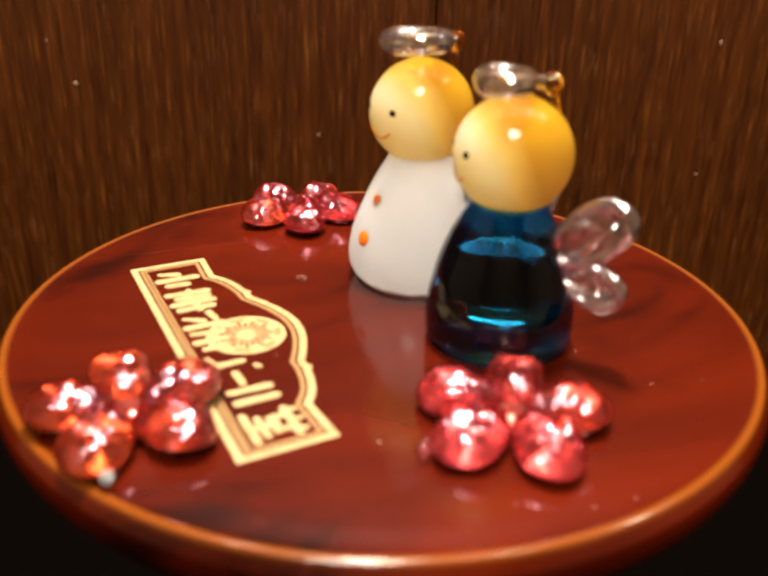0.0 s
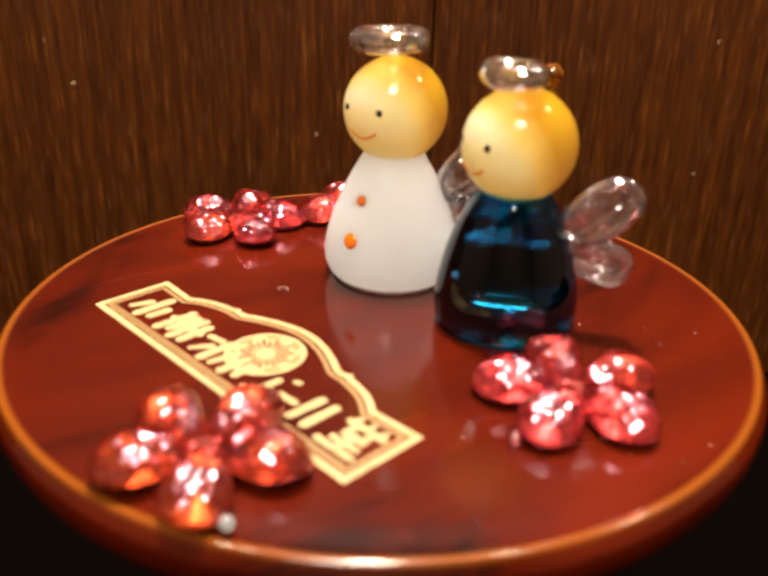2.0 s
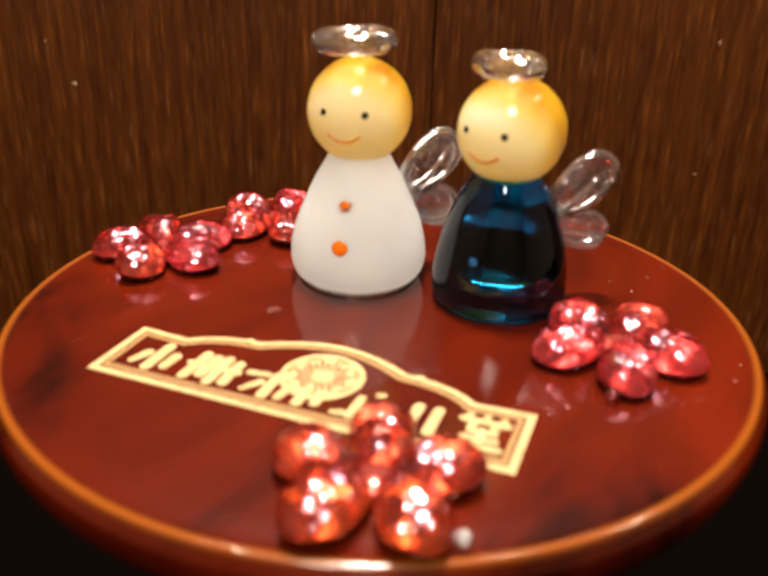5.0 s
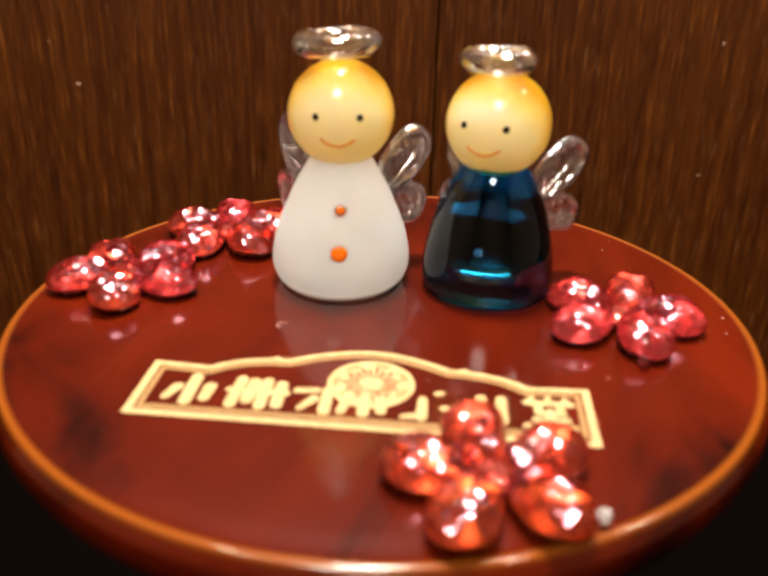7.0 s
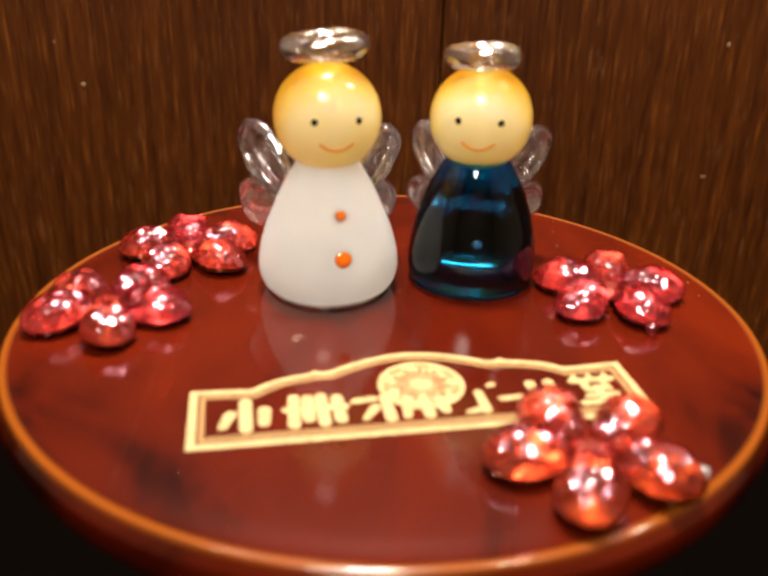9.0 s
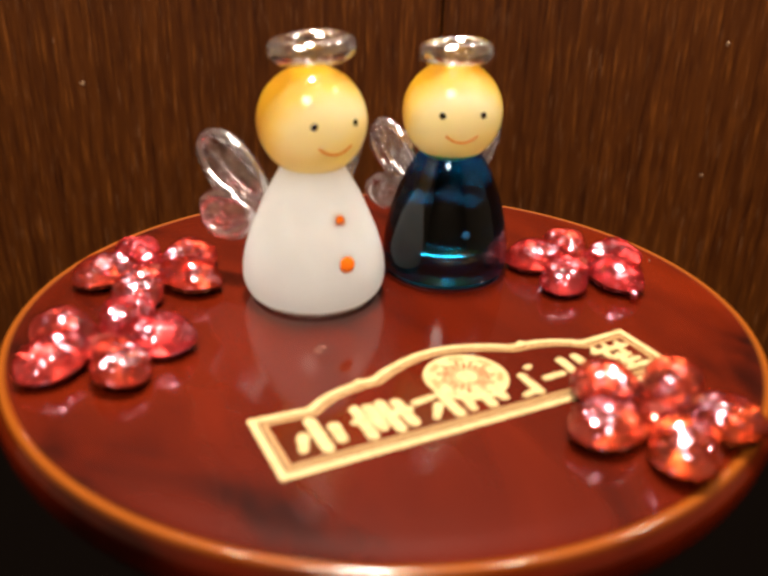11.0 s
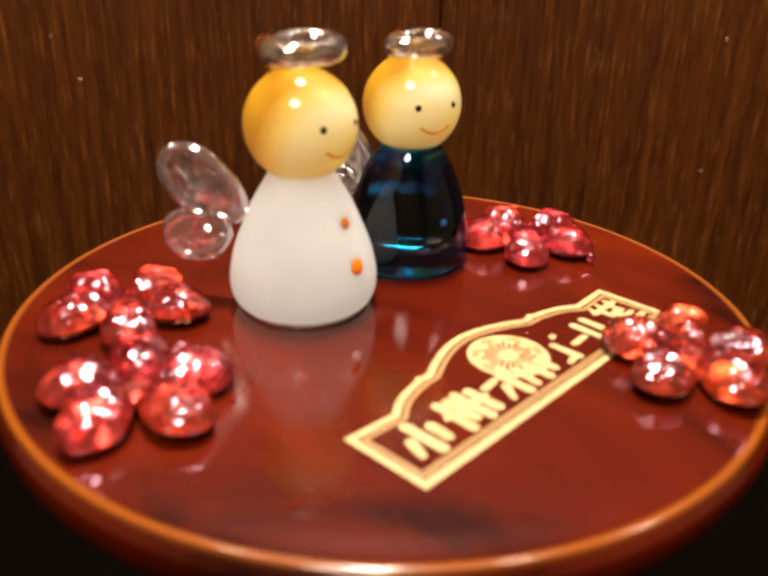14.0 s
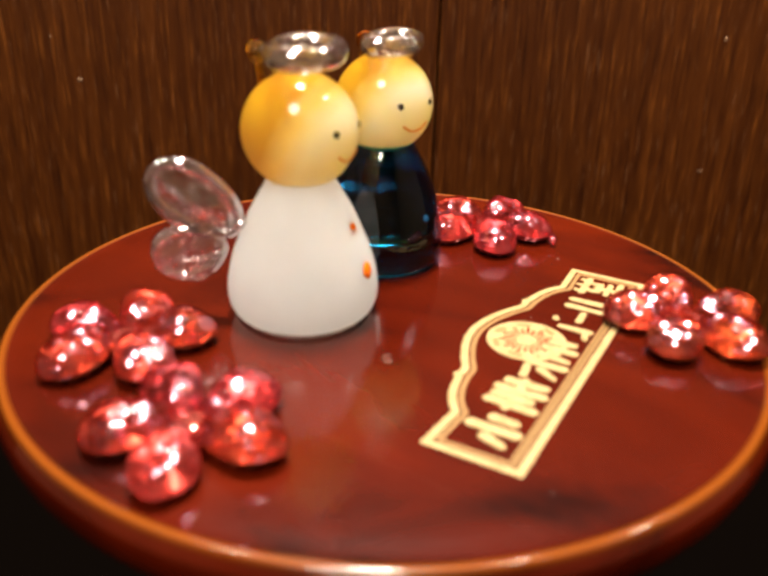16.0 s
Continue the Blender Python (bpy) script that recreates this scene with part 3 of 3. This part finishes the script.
white_angel = angel((-7.0, 9.3), WHITE_BODY, (0, 0, 24.15), 7.1, (-0.35, -0.4, 33.4), 5.83, (0.8, 0.78, 6.6), -90,
                    [(124, (12.8, 15.6, 13.8, 9.4, 39), (14.0, 9.0, 9.6, 8.6, -8)), (40, (10.8, 15.8, 12.0, 8.8, 44), (11.6, 9.4, 9.2, 7.6, -8))],
                    [(-87, 12.7, 0.85), (-88, 7.5, 1.15)], MILK, ORANGE, 8.3, "white milky glass angel with amber head and orange buttons")
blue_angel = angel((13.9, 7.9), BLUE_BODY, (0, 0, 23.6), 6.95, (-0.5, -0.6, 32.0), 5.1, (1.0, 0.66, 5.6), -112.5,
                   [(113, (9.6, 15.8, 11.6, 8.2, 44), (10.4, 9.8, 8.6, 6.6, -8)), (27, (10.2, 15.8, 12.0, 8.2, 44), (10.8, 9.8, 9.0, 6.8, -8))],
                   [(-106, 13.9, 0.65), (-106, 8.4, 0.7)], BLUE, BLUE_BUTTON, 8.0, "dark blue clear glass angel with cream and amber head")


# ---- acrylic flowers ----
def petal_mesh(cut, dome_mat, back_mat):
    """A clear domed drop along x on a fluted, mirrored back; cut: with a crease along its top."""
    bm = bmesh.new()
    steps = 28
    dome = [(1.0, 1.35), (1.015, 1.9), (1.0, 2.5), (0.95, 3.25), (0.85, 4.0), (0.70, 4.65), (0.50, 5.15), (0.26, 5.45)]

    def circle(s, z, flute):
        row = []
        for k in range(steps):
            a = 2 * math.pi * k / steps
            x, y = math.cos(a), math.sin(a)
            q = s * (1 - flute * (k % 2))
            q *= 1 + 0.03 * math.sin(3 * a + z) + 0.02 * math.cos(5 * a)
            high = z
            if cut and z > 2:
                high -= 0.55 * (z - 2) / 3.4 * math.exp(-(y * s / 0.28) ** 2) * (0.4 + 0.6 * max(x, 0))
            row.append(bm.verts.new((x * 4.65 * q * MM, y * 4.05 * (0.78 + 0.26 * x) * q * MM, high * 0.84 * MM)))
        return row

    def join(low, high, mat):
        for k in range(steps):
            j = (k + 1) % steps
            bm.faces.new((low[k], low[j], high[j], high[k])).material_index = mat

    rows = [circle(s, z, 0) for s, z in dome]
    for low, high in zip(rows, rows[1:]):
        join(low, high, 0)
    back = [circle(0.90, 0.45, 0.10), circle(0.55, 0.15, 0.0)]
    join(back[0], rows[0], 1)
    inner = back[1]
    for k in range(steps):
        j = (k + 1) % steps
        bm.faces.new((inner[k], inner[j], back[0][k])).material_index = 1
        bm.faces.new((inner[j], back[0][j], back[0][k])).material_index = 1
    top = bm.verts.new((0, 0, (4.5 if cut else 4.66) * MM))
    low = bm.verts.new((0, 0, 0.95 * MM))
    for k in range(steps):
        j = (k + 1) % steps
        bm.faces.new((rows[-1][k], rows[-1][j], top)).material_index = 0
        bm.faces.new((inner[j], inner[k], low)).material_index = 1
    mesh = finish("petal", bm, [dome_mat, back_mat])
    for p in mesh.polygons:
        p.use_smooth = p.material_index == 0
    return mesh


PETALS = {warm: [petal_mesh(cut, *((AMBER_PINK, AMBER_FOIL) if warm else (PINK, PINK_FOIL))) for cut in (0, 1)] for warm in (0, 1)}


def flower(x, y, first, tip, cut, warm, label):
    bm = bmesh.new()
    ball(bm, pose(0, 0, 1.2 * MM) @ Matrix.Diagonal((2.4 * MM, 2.4 * MM, 1.1 * MM, 1)), 0, 16, 10)
    ob = tagged(part("flower", bm, HUB), label, "flower ornament", "acrylic flowers round the angels")
    ob.matrix_world = pose(x * MM, y * MM, 0.04 * MM)
    rnd = random.Random(int(first))
    for k in range(5):
        a = first + 72 * k
        p = new("petal", PETALS[warm][cut[k]])
        p.parent = ob
        p.matrix_local = pose(5.95 * MM * math.cos(radians(a)), 5.95 * MM * math.sin(radians(a)), 0, rnd.uniform(-7, 7), rnd.uniform(-4, 6), a + rnd.uniform(-6, 6))
    if tip:
        bm = bmesh.new()
        ball(bm, pose(tip[0] * MM, tip[1] * MM, 1.1 * MM) @ Matrix.Scale(0.74 * MM, 4), 0, 14, 10)
        part("tip", bm, SILVER if tip[2] else PINK, ob, "pale silvery tip" if tip[2] else "pink pointed tip")
    return ob


flowers = [
    flower(10.2, -37.4, 28, (9.3, -4.7, 1), (0, 0, 1, 0, 0), 1, "orange and pink clear acrylic flower beside the printed crest"),
    flower(30.4, -3.4, 65, (0.1, -11.2, 0), (1, 1, 0, 1, 1), 0, "pink clear acrylic flower beside the blue angel"),
    flower(-36.7, 5.1, 53, None, (1, 1, 0, 1, 1), 0, "pink clear acrylic flower near the rim"),
    flower(-25.8, 22.8, 20, None, (1, 1, 0, 1, 1), 0, "pink clear acrylic flower behind the white angel"),
]


# ---- small marks ----
def dust(lid):
    bm = bmesh.new()
    rnd = random.Random(11)
    for k in range(26):
        a, r = rnd.uniform(0, 2 * math.pi), 46 * math.sqrt(rnd.random())
        s = rnd.uniform(0.05, 0.11) * MM
        ball(bm, pose(r * math.cos(a) * MM, r * math.sin(a) * MM, 0.02 * MM, 0, 0, rnd.uniform(0, 180)) @ Matrix.Diagonal((s, s * 0.6, s * 0.4, 1)), 0, 8, 6)
    tagged(part("dust", bm, DUST, lid, "pale specks of dust"), kind="stuff")


dust(music_box)


def scratch(lid):
    bm = bmesh.new()
    tube(bm, [Vector((-34.4 + 5.0 * t, -31.5 + 26 * t, 0.01)) * MM + Vector((0.25 * MM * math.sin(3 * t), 0, 0)) for t in (k / 8 for k in range(9))], 0.005 * MM, 0, 6)
    part("scratch", bm, SCRATCH, lid, "long pale hairline scratch")
    bm = bmesh.new()
    tube(bm, [Vector((-13.1 + 0.9 * math.cos(4.2 * t) + 0.6 * t, -6.1 + 0.6 * math.sin(5 * t), 0.10)) * MM for t in (k / 14 for k in range(15))], 0.02 * MM, 0, 6)
    part("fibre", bm, DUST, lid, "tiny pale curled fibre")


scratch(music_box)


def wall_flecks():
    """Chips in the stain of the wooden wall."""
    for x, z, w, h in ((-100.2, -4.0, 1.7, 1.3), (100.7, 13.4, 0.9, 1.7), (-23.4, -18.5, 1.2, 0.9), (100.6, -28.4, 1.6, 0.6), (-107.6, 9.0, 0.6, 0.9)):
        bm = bmesh.new()
        ball(bm, pose(x * MM, WALL_Y, z * MM) @ Matrix.Diagonal((w * 0.5 * MM, 0.12 * MM, h * 0.5 * MM, 1)), 0, 9, 6)
        part("chip", bm, CHIP, wall_north, "")


wall_flecks()


# ---- what moves ----
def motions():
    for thing in [music_box, white_angel, blue_angel] + flowers:
        rest = Matrix.LocRotScale(thing.location, thing.rotation_euler, None)
        walk(thing, [(t, pose(0, 0, 0, 0, 0, a) @ rest) for t, a in TURN])


motions()
